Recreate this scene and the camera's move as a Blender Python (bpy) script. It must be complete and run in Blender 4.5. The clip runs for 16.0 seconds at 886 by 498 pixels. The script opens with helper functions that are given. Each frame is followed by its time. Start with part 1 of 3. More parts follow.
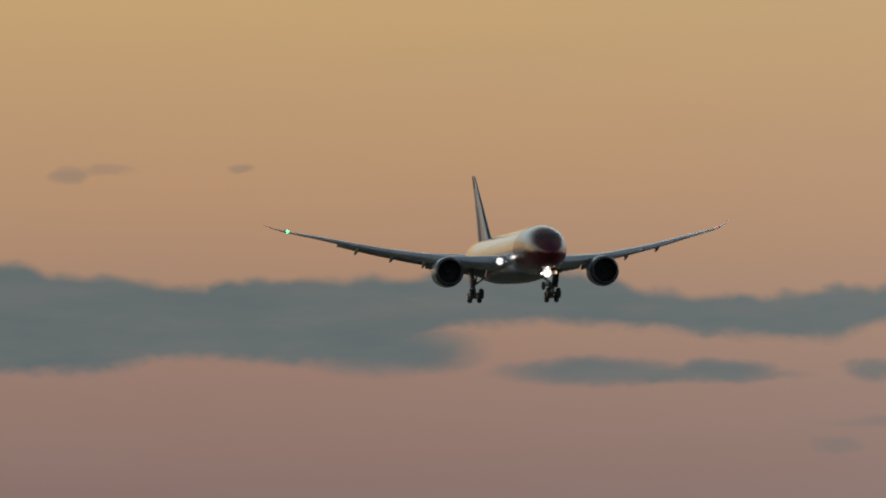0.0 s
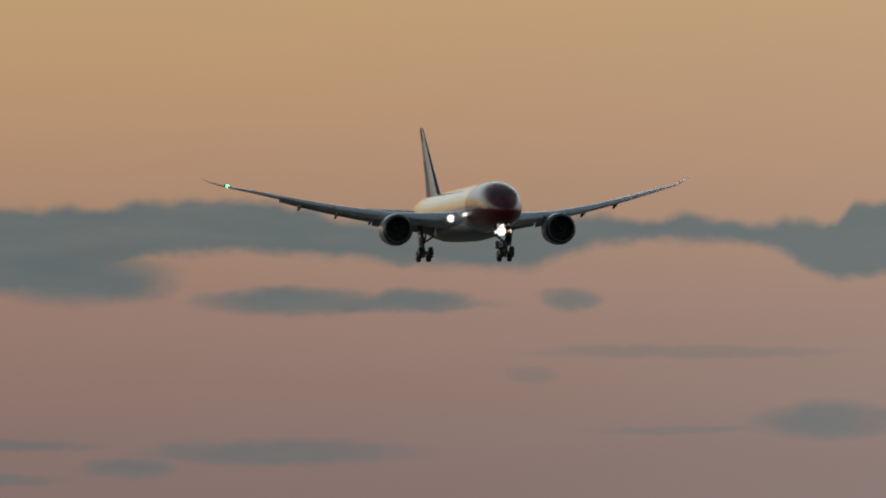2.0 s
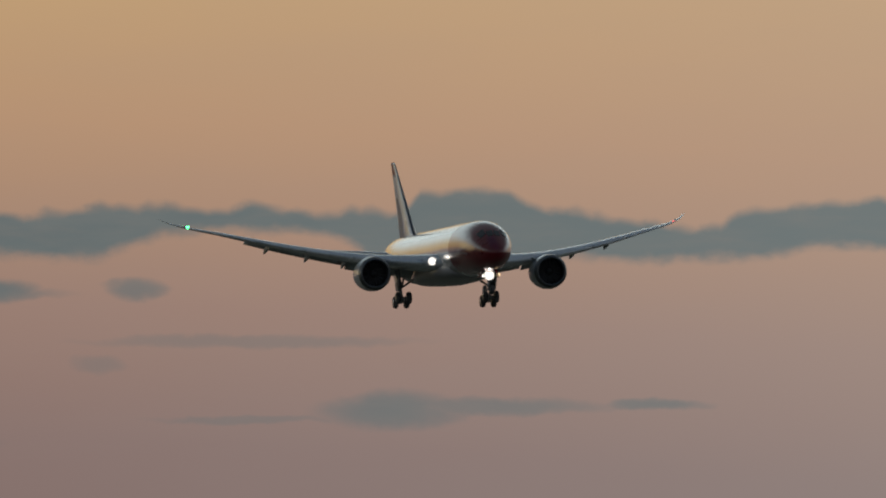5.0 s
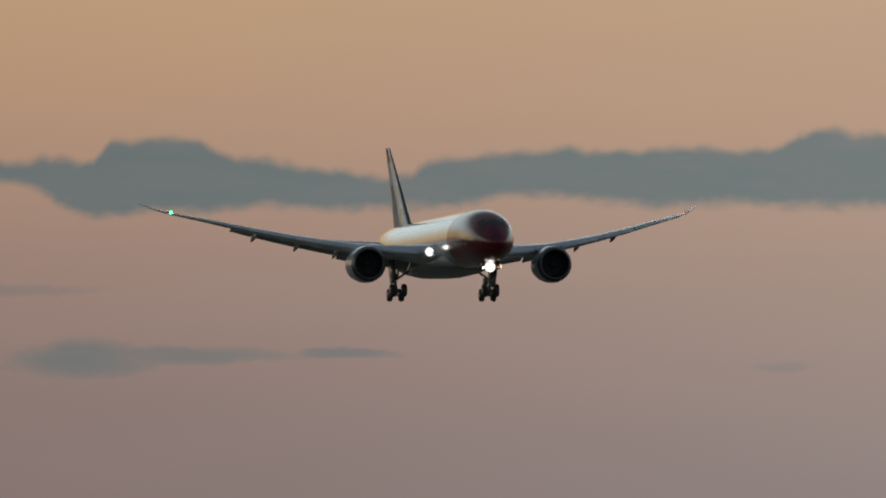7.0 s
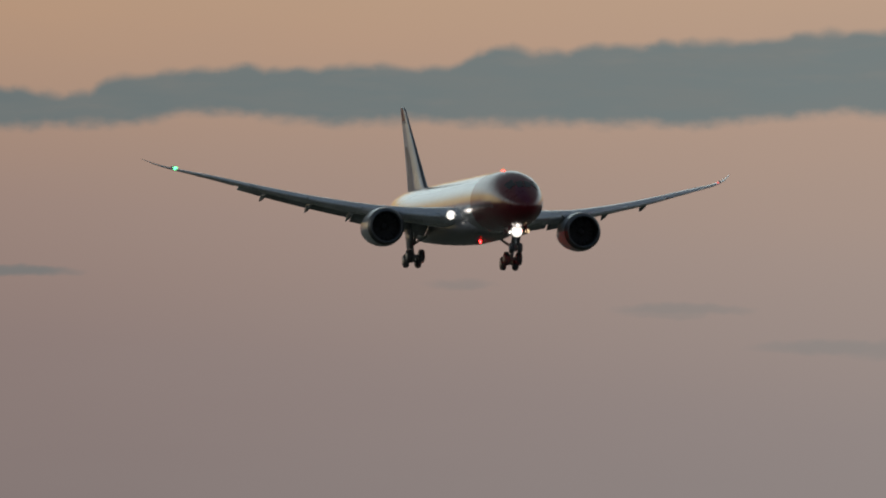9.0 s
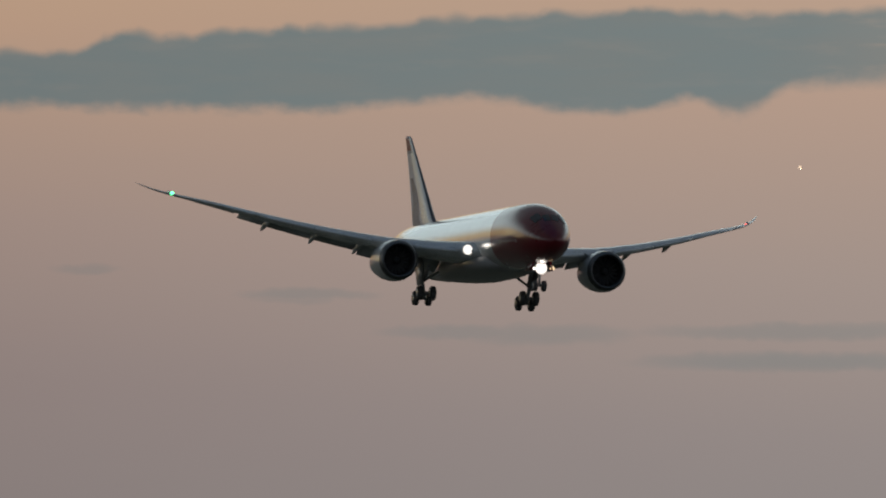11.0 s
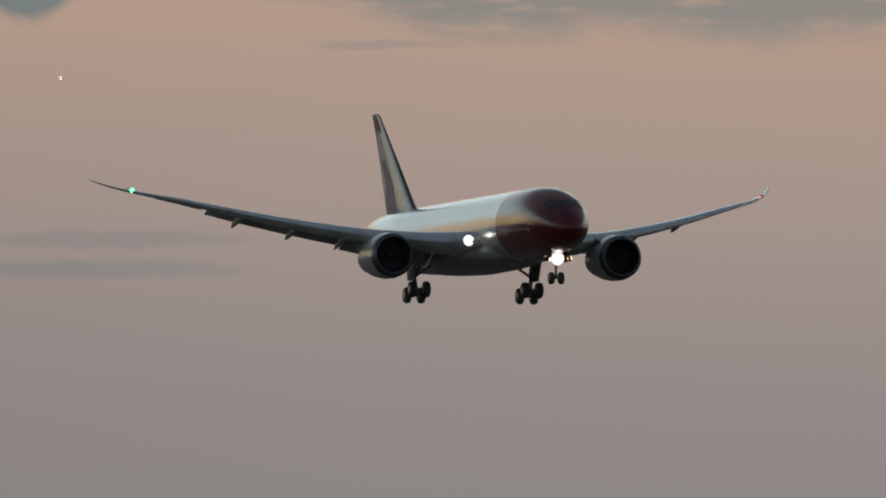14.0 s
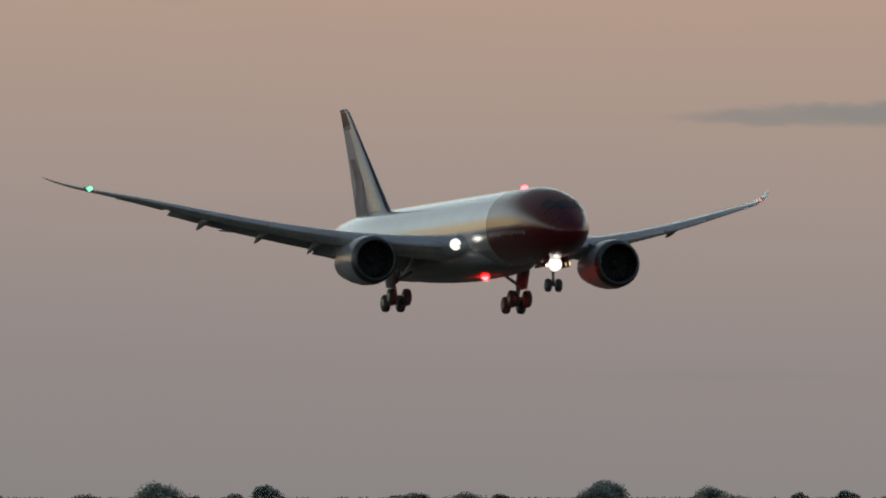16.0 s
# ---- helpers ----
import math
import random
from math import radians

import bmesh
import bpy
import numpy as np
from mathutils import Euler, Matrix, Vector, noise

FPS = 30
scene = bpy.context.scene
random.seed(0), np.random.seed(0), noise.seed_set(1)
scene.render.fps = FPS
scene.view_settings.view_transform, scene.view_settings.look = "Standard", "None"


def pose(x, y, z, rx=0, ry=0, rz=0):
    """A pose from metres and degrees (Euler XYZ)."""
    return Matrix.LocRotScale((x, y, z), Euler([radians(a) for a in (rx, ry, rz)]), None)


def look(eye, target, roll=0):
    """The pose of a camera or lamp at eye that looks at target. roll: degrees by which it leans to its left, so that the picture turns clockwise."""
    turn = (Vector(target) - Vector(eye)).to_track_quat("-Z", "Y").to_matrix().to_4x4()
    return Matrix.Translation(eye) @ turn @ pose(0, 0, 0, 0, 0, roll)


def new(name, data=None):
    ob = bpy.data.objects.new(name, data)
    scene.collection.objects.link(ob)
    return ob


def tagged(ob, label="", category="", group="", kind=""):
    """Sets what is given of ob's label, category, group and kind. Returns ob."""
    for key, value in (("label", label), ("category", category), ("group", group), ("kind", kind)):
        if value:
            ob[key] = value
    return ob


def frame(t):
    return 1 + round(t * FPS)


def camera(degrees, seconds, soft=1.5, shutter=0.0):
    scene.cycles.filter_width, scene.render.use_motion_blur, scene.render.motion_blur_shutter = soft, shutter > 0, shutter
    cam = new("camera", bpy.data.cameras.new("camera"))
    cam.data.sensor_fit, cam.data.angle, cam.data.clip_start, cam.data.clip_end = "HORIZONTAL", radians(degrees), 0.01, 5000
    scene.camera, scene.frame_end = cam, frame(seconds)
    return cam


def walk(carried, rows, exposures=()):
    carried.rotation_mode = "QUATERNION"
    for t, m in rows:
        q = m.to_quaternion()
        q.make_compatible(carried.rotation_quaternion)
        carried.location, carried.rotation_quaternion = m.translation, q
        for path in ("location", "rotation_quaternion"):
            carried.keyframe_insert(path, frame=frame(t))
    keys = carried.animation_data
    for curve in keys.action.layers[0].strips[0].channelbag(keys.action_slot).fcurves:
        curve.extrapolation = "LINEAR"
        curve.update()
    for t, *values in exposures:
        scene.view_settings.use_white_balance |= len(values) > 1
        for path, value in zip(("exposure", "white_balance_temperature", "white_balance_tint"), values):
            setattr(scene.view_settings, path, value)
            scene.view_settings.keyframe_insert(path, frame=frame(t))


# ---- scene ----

# ---------------------------------------------------------------- camera and the aircraft's flight
FOCAL = 40677.3     # tele lens: picture units per radian
HORIZON = 1566.6    # drop from the opening view's upper edge to the level line, in the same units
EYE = 6.0           # the camera stands on a viewing bank
cam = camera(2.2083, 16.0, soft=2.0)


def aim(pan, tilt):
    """Camera pose for a pan and tilt in picture units."""
    az, el = pan / FOCAL, (HORIZON - tilt - 441) / FOCAL
    return look((0, 0, EYE), (1000 * math.sin(az), 1000 * math.cos(az), EYE + 1000 * math.tan(el)))


# seconds, pan, tilt, aircraft x, y, z above the eye, yaw, pitch, roll
FLIGHT = [
    (0.0, 11.6, -0.4, 10.07, 2908.56, 79.72, -80.54, -1.07, 0.83),
    (0.5, 132.3, 21.3, 17.80, 2873.49, 77.99, -80.57, -0.90, 0.09),
    (1.0, 280.7, 114.0, 25.42, 2838.42, 76.23, -80.66, -0.89, -0.03),
    (1.5, 436.8, 113.1, 32.94, 2803.34, 74.44, -80.60, -0.93, 0.29),
    (2.0, 550.2, 123.9, 40.38, 2768.25, 72.62, -80.76, -0.93, 0.63),
    (2.5, 598.7, 108.8, 47.73, 2733.15, 70.78, -80.75, -0.82, 0.30),
    (3.0, 743.6, 55.9, 55.01, 2698.03, 68.92, -80.70, -0.71, 0.30),
    (3.5, 876.5, 46.8, 62.22, 2662.91, 67.04, -80.64, -0.78, 0.27),
    (4.0, 978.0, 82.5, 69.37, 2627.78, 65.14, -80.74, -0.82, 0.75),
    (4.5, 1100.7, 104.2, 76.45, 2592.64, 63.23, -80.87, -1.06, 1.07),
    (5.0, 1318.1, 142.0, 83.50, 2557.49, 61.30, -80.76, -0.99, 1.01),
    (5.2, 1380.9, 147.5, 86.30, 2543.42, 60.53, -80.76, -1.05, 0.92),
    (7.3, 1926.7, 281.6, 115.44, 2395.65, 52.39, -81.29, -1.17, -0.08),
    (7.5, 1962.5, 310.6, 118.20, 2381.56, 51.61, -81.21, -1.26, -0.30),
    (8.0, 2064.2, 307.9, 125.09, 2346.34, 49.68, -81.18, -1.16, -0.44),
    (8.5, 2273.2, 370.6, 131.97, 2311.11, 47.75, -81.18, -1.36, -0.99),
    (9.0, 2435.9, 378.9, 138.87, 2275.87, 45.84, -81.14, -1.43, -1.23),
    (9.2, 2494.8, 355.0, 141.63, 2261.77, 45.08, -81.05, -1.50, -1.46),
    (11.3, 3198.8, 419.0, 170.82, 2113.60, 37.23, -80.51, -1.54, -2.79),
    (11.5, 3267.3, 429.0, 173.63, 2099.47, 36.50, -80.45, -1.63, -2.67),
    (12.0, 3461.0, 441.4, 180.70, 2064.16, 34.70, -80.22, -1.76, -1.91),
    (12.5, 3715.8, 494.5, 187.81, 2028.83, 32.93, -79.93, -1.80, -1.54),
    (13.0, 3946.9, 534.5, 194.99, 1993.49, 31.19, -79.85, -1.93, -0.71),
    (13.5, 4139.7, 556.6, 202.23, 1958.13, 29.48, -79.82, -1.96, -0.30),
    (14.0, 4350.9, 569.5, 209.54, 1922.76, 27.81, -79.83, -1.90, -0.35),
    (14.5, 4619.1, 608.6, 216.93, 1887.38, 26.18, -79.86, -1.96, -0.32),
    (15.0, 4885.9, 625.3, 224.41, 1851.98, 24.59, -79.84, -1.92, -0.54),
    (15.5, 5115.4, 667.9, 231.98, 1816.58, 23.04, -79.82, -1.96, -0.48),
    (16.0, 5402.9, 660.2, 239.65, 1781.15, 21.54, -79.87, -2.08, -0.68),
]
# the hand's sway between those times: seconds, pan, tilt
SWAY = [
    (0.2, 64.2, 21.9), (0.8, 206.8, 71.8), (1.2, 357.8, 120.1), (1.8, 499.4, 110.5), (2.2, 581.0, 116.9), (2.8, 683.6, 87.8),
    (3.2, 789.8, 51.3), (3.8, 946.5, 65.5), (4.2, 1014.9, 85.6), (4.8, 1251.7, 131.4), (7.8, 2013.1, 308.8), (8.2, 2132.9, 327.1),
    (8.8, 2377.2, 383.5), (11.8, 3383.6, 445.1), (12.2, 3579.5, 444.6), (12.8, 3856.3, 510.6), (13.2, 4028.6, 542.6), (13.8, 4266.8, 575.9),
    (14.2, 4465.1, 568.1), (14.8, 4775.3, 617.3), (15.2, 4981.6, 642.8), (15.8, 5300.9, 652.6),
]
walk(cam, [(t, aim(pan, tilt)) for t, pan, tilt in sorted([r[:3] for r in FLIGHT] + SWAY)])

# ---------------------------------------------------------------- world, sun, exposure
world = bpy.data.worlds.new("dusk")
scene.world = world
world.use_nodes = True
wn, wl = world.node_tree.nodes, world.node_tree.links
sky = wn.new("ShaderNodeTexSky")
sky.sky_type, sky.sun_disc = "NISHITA", False
SUN_EL, SUN_AZ = radians(4.0), radians(-28)     # the last glow, beyond the aircraft and to its starboard side
sky.sun_elevation, sky.sun_rotation = SUN_EL, SUN_AZ
sky.air_density, sky.dust_density, sky.ozone_density = 1.0, 1.5, 2.0
wn["Background"].inputs["Strength"].default_value = 0.2
wl.new(sky.outputs[0], wn["Background"].inputs["Color"])
sun_data = bpy.data.lights.new("sun", "SUN")
sun_data.energy, sun_data.angle, sun_data.color = 0.5, radians(12), (1.0, 0.78, 0.5)
sun = new("sun", sun_data)
sun.matrix_world = look((0, 0, 0), (-math.sin(SUN_AZ) * math.cos(SUN_EL), -math.cos(SUN_AZ) * math.cos(SUN_EL), -math.sin(SUN_EL)))


# ---------------------------------------------------------------- materials
def lin(r, g, b):
    """Linear colour from a display colour of 0 to 255."""
    return tuple(((c / 255 + 0.055) / 1.055) ** 2.4 if c > 10 else c / 255 / 12.92 for c in (r, g, b)) + (1.0,)


class Net:
    """Short hand for building node trees."""

    def __init__(self, mat):
        self.n, self.l = mat.node_tree.nodes, mat.node_tree.links

    def feed(self, socket, value):
        if hasattr(value, "is_output"):
            self.l.new(value, socket)
        else:
            socket.default_value = value

    def math(self, op, a, b=0.0, c=0.0, clamp=False):
        nd = self.n.new("ShaderNodeMath")
        nd.operation, nd.use_clamp = op, clamp
        for i, v in enumerate((a, b, c)):
            self.feed(nd.inputs[i], v)
        return nd.outputs[0]

    def step(self, v, a, b, lo=0.0, hi=1.0):
        nd = self.n.new("ShaderNodeMapRange")
        nd.interpolation_type = "SMOOTHSTEP"
        for i, x in enumerate((v, a, b, lo, hi)):
            self.feed(nd.inputs[i], x)
        return nd.outputs[0]

    def noise(self, vec, scale, detail=3.0, rough=0.55):
        nd = self.n.new("ShaderNodeTexNoise")
        self.feed(nd.inputs["Vector"], vec)
        nd.inputs["Scale"].default_value, nd.inputs["Detail"].default_value, nd.inputs["Roughness"].default_value = scale, detail, rough
        return nd.outputs["Fac"]

    def vec(self, x, y, z=0.0):
        nd = self.n.new("ShaderNodeCombineXYZ")
        for i, v in enumerate((x, y, z)):
            self.feed(nd.inputs[i], v)
        return nd.outputs[0]

    def mix(self, f, a, b):
        nd = self.n.new("ShaderNodeMix")
        nd.data_type = "RGBA"
        self.feed(nd.inputs[0], f), self.feed(nd.inputs[6], a), self.feed(nd.inputs[7], b)
        return nd.outputs[2]

    def ramp(self, v, stops):
        nd = self.n.new("ShaderNodeValToRGB")
        self.feed(nd.inputs[0], v)
        el = nd.color_ramp.elements
        while len(el) < len(stops):
            el.new(0.5)
        for e, (p, c) in zip(el, stops):
            e.position, e.color = p, c
        return nd.outputs[0]

    def curve(self, v, points, lo, span, base, height):
        """A smooth function of v through points, on lo..lo+span."""
        nd = self.n.new("ShaderNodeFloatCurve")
        c = nd.mapping.curves[0]
        pts = [((a - lo) / span, (b - base) / height) for a, b in points]
        c.points[0].location, c.points[1].location = pts[0], pts[-1]
        for p in pts[1:-1]:
            c.points.new(*p)
        nd.mapping.update()
        u = self.math("DIVIDE", self.math("SUBTRACT", v, lo), span, clamp=True)
        self.feed(nd.inputs["Value"], u)
        return self.math("MULTIPLY_ADD", nd.outputs[0], height, base)


def surface(name, colour, rough=0.5, metal=0.0, vary=0.12, grain=3.0, bump=0.02, coat=0.0, spec=0.5, polish=0.08):
    """A paint, metal or rubber with stains at two scales and fine relief."""
    m = bpy.data.materials.new(name)
    m.use_nodes = True
    k = Net(m)
    b = k.n["Principled BSDF"]
    co = k.n.new("ShaderNodeTexCoord").outputs["Object"]
    big, fine = k.noise(co, 0.35 * grain, 4), k.noise(co, 6 * grain, 3)
    f = k.math("ADD", k.math("MULTIPLY", big, 0.7), k.math("MULTIPLY", fine, 0.3))
    dark = tuple(c * (1 - vary) for c in colour[:3]) + (1,)
    light = tuple(min(1, c * (1 + vary)) for c in colour[:3]) + (1,)
    k.feed(b.inputs["Base Color"], k.mix(k.step(f, 0.3, 0.7), dark, light))
    k.feed(b.inputs["Roughness"], k.step(f, 0.2, 0.8, max(0.02, rough * 0.8), min(1, rough * 1.2)))
    b.inputs["Metallic"].default_value = metal
    b.inputs["Coat Weight"].default_value, b.inputs["Coat Roughness"].default_value = coat, polish
    b.inputs["Specular IOR Level"].default_value = spec
    bp = k.n.new("ShaderNodeBump")
    bp.inputs["Strength"].default_value, bp.inputs["Distance"].default_value = 0.3, bump
    k.feed(bp.inputs["Height"], fine)
    k.feed(b.inputs["Normal"], bp.outputs[0])
    return m


def lamp_glass(name, colour, strength):
    m = bpy.data.materials.new(name)
    m.use_nodes = True
    b = m.node_tree.nodes["Principled BSDF"]
    b.inputs["Base Color"].default_value = colour
    b.inputs["Emission Color"].default_value, b.inputs["Emission Strength"].default_value = colour, strength
    b.inputs["Roughness"].default_value = 0.1
    return m


WHITE = surface("white_paint", (0.78, 0.78, 0.77), 0.2, vary=0.05, grain=0.5, bump=0.0, coat=1.0, polish=0.015)
# grey belly paint, darkened: the underside's shade is in the colour
BELLY = surface("shaded_belly_grey", (0.30, 0.295, 0.295), 0.4, vary=0.1, grain=0.6, bump=0.004, coat=0.3)
TAIL = surface("tail_film_white", (0.84, 0.84, 0.84), 0.3, vary=0.06, grain=0.6, bump=0.003)
TIP_RED = surface("fin_tip_red", (0.20, 0.014, 0.03), 0.5, vary=0.1, grain=0.6, bump=0.003)
RED = surface("deep_red_paint", (0.15, 0.006, 0.014), 0.3, vary=0.1, grain=0.5, bump=0.0, coat=0.8, spec=0.3, polish=0.015)
WING = surface("grey_wing_paint", (0.72, 0.74, 0.75), 0.28, vary=0.08, grain=0.7, bump=0.004, coat=0.5)
FLAP = surface("grey_flap_paint", (0.42, 0.44, 0.45), 0.4, vary=0.15, grain=0.8, bump=0.006)
NACELLE = surface("nacelle_paint", (0.50, 0.515, 0.525), 0.3, vary=0.06, grain=0.8, bump=0.004, coat=0.4)
METAL = surface("polished_metal", (0.16, 0.165, 0.17), 0.4, metal=1.0, vary=0.08, grain=2)
# light duct lining coloured dark: the intake's shade is in the colour
DARK = surface("shaded_duct", (0.065, 0.064, 0.066), 0.9, vary=0.3, grain=2, spec=0.1)
# fan as dark as the duct: shade and spin blur put into colour
BLADE = surface("shaded_fan", (0.06, 0.059, 0.06), 0.9, metal=0.0, vary=0.15, grain=2, spec=0.05)
STEEL = surface("gear_steel", (0.35, 0.35, 0.36), 0.45, metal=0.5, vary=0.15, grain=3)
RUBBER = surface("tyre_rubber", (0.09, 0.088, 0.088), 0.85, vary=0.25, grain=4)
GLASS = surface("cockpit_glass", (0.02, 0.025, 0.03), 0.05, vary=0.1, grain=1, bump=0.0, spec=0.8)
LAVENDER = surface("tail_film_lavender", (0.62, 0.61, 0.66), 0.5, vary=0.12, grain=0.9)
PICTURE = surface("tail_picture_grey", (0.27, 0.26, 0.31), 0.5, vary=0.5, grain=1.6)
LETTERS = surface("dim_pink_lettering", (0.34, 0.27, 0.27), 0.4, vary=0.2, coat=0.5)
NAVY = surface("dark_blue_trim", (0.06, 0.063, 0.078), 0.4, vary=0.1, coat=0.4)
LANDING = lamp_glass("landing_lamp", (1.0, 0.90, 0.78, 1), 24)
# bowl glows by itself and is oversized: stands for the lamp's glare
BOWL = lamp_glass("lamp_glare_bowl", (1.0, 0.93, 0.84, 1), 1.25)
AMBER = lamp_glass("taxi_lamp", (1.0, 0.7, 0.4, 1), 1.2)
GREEN = lamp_glass("green_lamp", (0.10, 1.0, 0.32, 1), 4)
RED_LAMP = lamp_glass("red_lamp", (1.0, 0.2, 0.18, 1), 1.2)
BEACON = lamp_glass("beacon_lamp", (1.0, 0.0025, 0.003, 1), 260)
STROBE = lamp_glass("strobe_lamp", (1.0, 1.0, 1.0, 1), 60)


def sky_material():
    """Dusk sky in bands of colour with grey cloud banks: emission of a far backdrop."""
    m = bpy.data.materials.new("dusk_sky")
    m.use_nodes = True
    k = Net(m)
    k.n.remove(k.n["Principled BSDF"])
    uv = k.n.new("ShaderNodeUVMap")
    uv.uv_map = "sky"
    sp = k.n.new("ShaderNodeSeparateXYZ")
    k.feed(sp.inputs[0], uv.outputs[0])
    w0, y0 = k.math("MULTIPLY", sp.outputs[0], 1000), k.math("MULTIPLY", sp.outputs[1], 1000)
    # the glow sinks lower towards the east
    low = k.curve(w0, SKY_SHIFT, -500, 8500, 0, 600)
    u = k.math("DIVIDE", k.math("ADD", k.math("SUBTRACT", y0, low), 600), 2200, clamp=True)
    east = k.step(w0, 300, 5200)
    col = k.mix(east, k.ramp(u, [(p, lin(*c)) for p, c in SKY_WEST]), k.ramp(u, [(p, lin(*c)) for p, c in SKY_EAST]))
    col = k.mix(k.step(y0, -350, -3200), col, (0.74, 0.88, 0.90, 1.0))
    soft = k.noise(k.vec(k.math("MULTIPLY", w0, 0.0012), k.math("MULTIPLY", y0, 0.006)), 1.0, 4)
    col = k.mix(k.step(soft, 0.35, 0.7, 0.0, 0.06), col, lin(150, 140, 135))
    # edges of the clouds are frayed by noise at two scales
    va = k.vec(k.math("MULTIPLY", w0, 0.011), k.math("MULTIPLY", y0, 0.016))
    vb = k.vec(k.math("MULTIPLY", w0, 0.04), k.math("MULTIPLY", y0, 0.06), 7.0)
    na, nb = k.math("SUBTRACT", k.noise(va, 1.0, 2), 0.5), k.math("SUBTRACT", k.noise(vb, 1.0, 3), 0.5)
    fray = k.math("ADD", k.math("MULTIPLY", na, 34), k.math("MULTIPLY", nb, 14))
    y = k.math("ADD", y0, fray)
    vor = k.n.new("ShaderNodeTexVoronoi")
    vor.feature = "SMOOTH_F1"
    vor.inputs["Smoothness"].default_value = 0.35
    k.feed(vor.inputs["Vector"], k.vec(k.math("MULTIPLY", k.math("ADD", w0, k.math("MULTIPLY", nb, 30)), 0.021), k.math("MULTIPLY", y0, 0.014)))
    vor.inputs["Scale"].default_value = 1.0
    puff = k.math("MULTIPLY", k.math("SUBTRACT", 0.45, vor.outputs["Distance"]), 17)
    ys = k.math("ADD", k.math("ADD", y0, puff), k.math("MULTIPLY", fray, 0.45))
    yb = k.math("ADD", y0, k.math("MULTIPLY", fray, 0.6))
    w = k.math("ADD", w0, k.math("MULTIPLY", na, 90))
    top = k.curve(w0, BANK_TOP, -500, 8000, 200, 600)
    bot = k.curve(w0, BANK_BASE, -500, 8000, 200, 600)
    edge = k.step(w0, 4200, 5200, 1.0, 2.6)
    bank = k.math("MULTIPLY", k.step(k.math("SUBTRACT", ys, top), -9, 15), k.step(k.math("DIVIDE", k.math("SUBTRACT", bot, y), edge), -12, 18))
    thin = k.step(w0, 4450, 5050, 0.95, 0.68)
    holes = k.step(k.noise(k.vec(k.math("MULTIPLY", w0, 0.006), k.math("MULTIPLY", y0, 0.03), 3.0), 1.0, 4), 0.5, 0.72)
    bank = k.math("MULTIPLY", bank, k.math("SUBTRACT", thin, k.math("MULTIPLY", holes, k.step(w0, 4450, 4900, 0.05, 0.5))))
    mask = bank
    for cw, cy, hw, hh, dens in CLOUDS:
        a = k.math("DIVIDE", k.math("SUBTRACT", w, cw), hw)
        b = k.math("DIVIDE", k.math("SUBTRACT", yb, cy), hh)
        d = k.math("ADD", k.math("MULTIPLY", a, a), k.math("MULTIPLY", b, b))
        mask = k.math("MAXIMUM", mask, k.step(d, 1.6, 0.0, 0.0, dens))
    tone = k.noise(k.vec(k.math("MULTIPLY", w0, 0.004), k.math("MULTIPLY", y0, 0.02), 5.0), 1.0, 4)
    cloud = k.mix(east, lin(93, 105, 107), lin(115, 127, 128))
    cloud = k.mix(k.step(tone, 0.3, 0.75, 0.0, 0.3), cloud, lin(124, 124, 120))
    # the sky is darker and bluer the farther it lies from the sunset
    away = k.step(k.math("ABSOLUTE", k.math("ADD", w0, 9000)), 18000, 48000)
    glow = k.math("MULTIPLY", k.step(k.math("ABSOLUTE", k.math("ADD", w0, 15000)), 8500, 2500), k.step(y0, -4200, -900))
    # the clear sky darkens towards the zenith
    high = k.step(y0, -3000, -10000)
    em = k.n.new("ShaderNodeEmission")
    k.feed(em.inputs[0], k.mix(high, k.mix(glow, k.mix(away, k.mix(mask, col, cloud), lin(158, 165, 170)), (1.15, 0.88, 0.48, 1.0)), (0.10, 0.115, 0.13, 1.0)))
    k.feed(k.n["Material Output"].inputs[0], em.outputs[0])
    return m


# colours of the clear sky by height: the western and the eastern side of the view
SKY_WEST = [(0.0, (201, 169, 118)), (0.27, (196, 162, 115)), (0.42, (183, 145, 112)), (0.57, (153, 123, 110)), (0.68, (135, 112, 106)), (1.0, (114, 102, 101))]
SKY_EAST = [(0.0, (199, 170, 138)), (0.27, (191, 163, 140)), (0.42, (180, 154, 138)), (0.57, (163, 147, 139)), (0.70, (148, 138, 135)), (0.83, (138, 133, 132)), (1.0, (129, 126, 128))]
SKY_SHIFT = [(-500, 0), (800, 10), (2100, 50), (3200, 140), (4500, 240), (6200, 330), (8000, 360)]
# the long cloud bank: its upper edge and its base
BANK_TOP = [(-500, 450), (12, 460), (110, 480), (200, 482), (330, 504), (480, 492), (740, 487), (917, 474), (1080, 490), (1230, 518), (1380, 520), (1491, 506),
            (1650, 510), (1821, 504), (1885, 518), (1941, 513), (2025, 517), (2044, 486), (2085, 478), (2190, 474), (2250, 498), (2350, 516), (2465, 533), (2580, 543),
            (2625, 519), (2700, 501), (2835, 495), (2990, 499), (3050, 490), (3232, 495), (3262, 472), (3346, 457), (3392, 469), (3535, 456), (3690, 453), (3800, 442), (3995, 428),
            (4280, 421), (4400, 429), (4580, 424), (4900, 400), (7500, 380)]
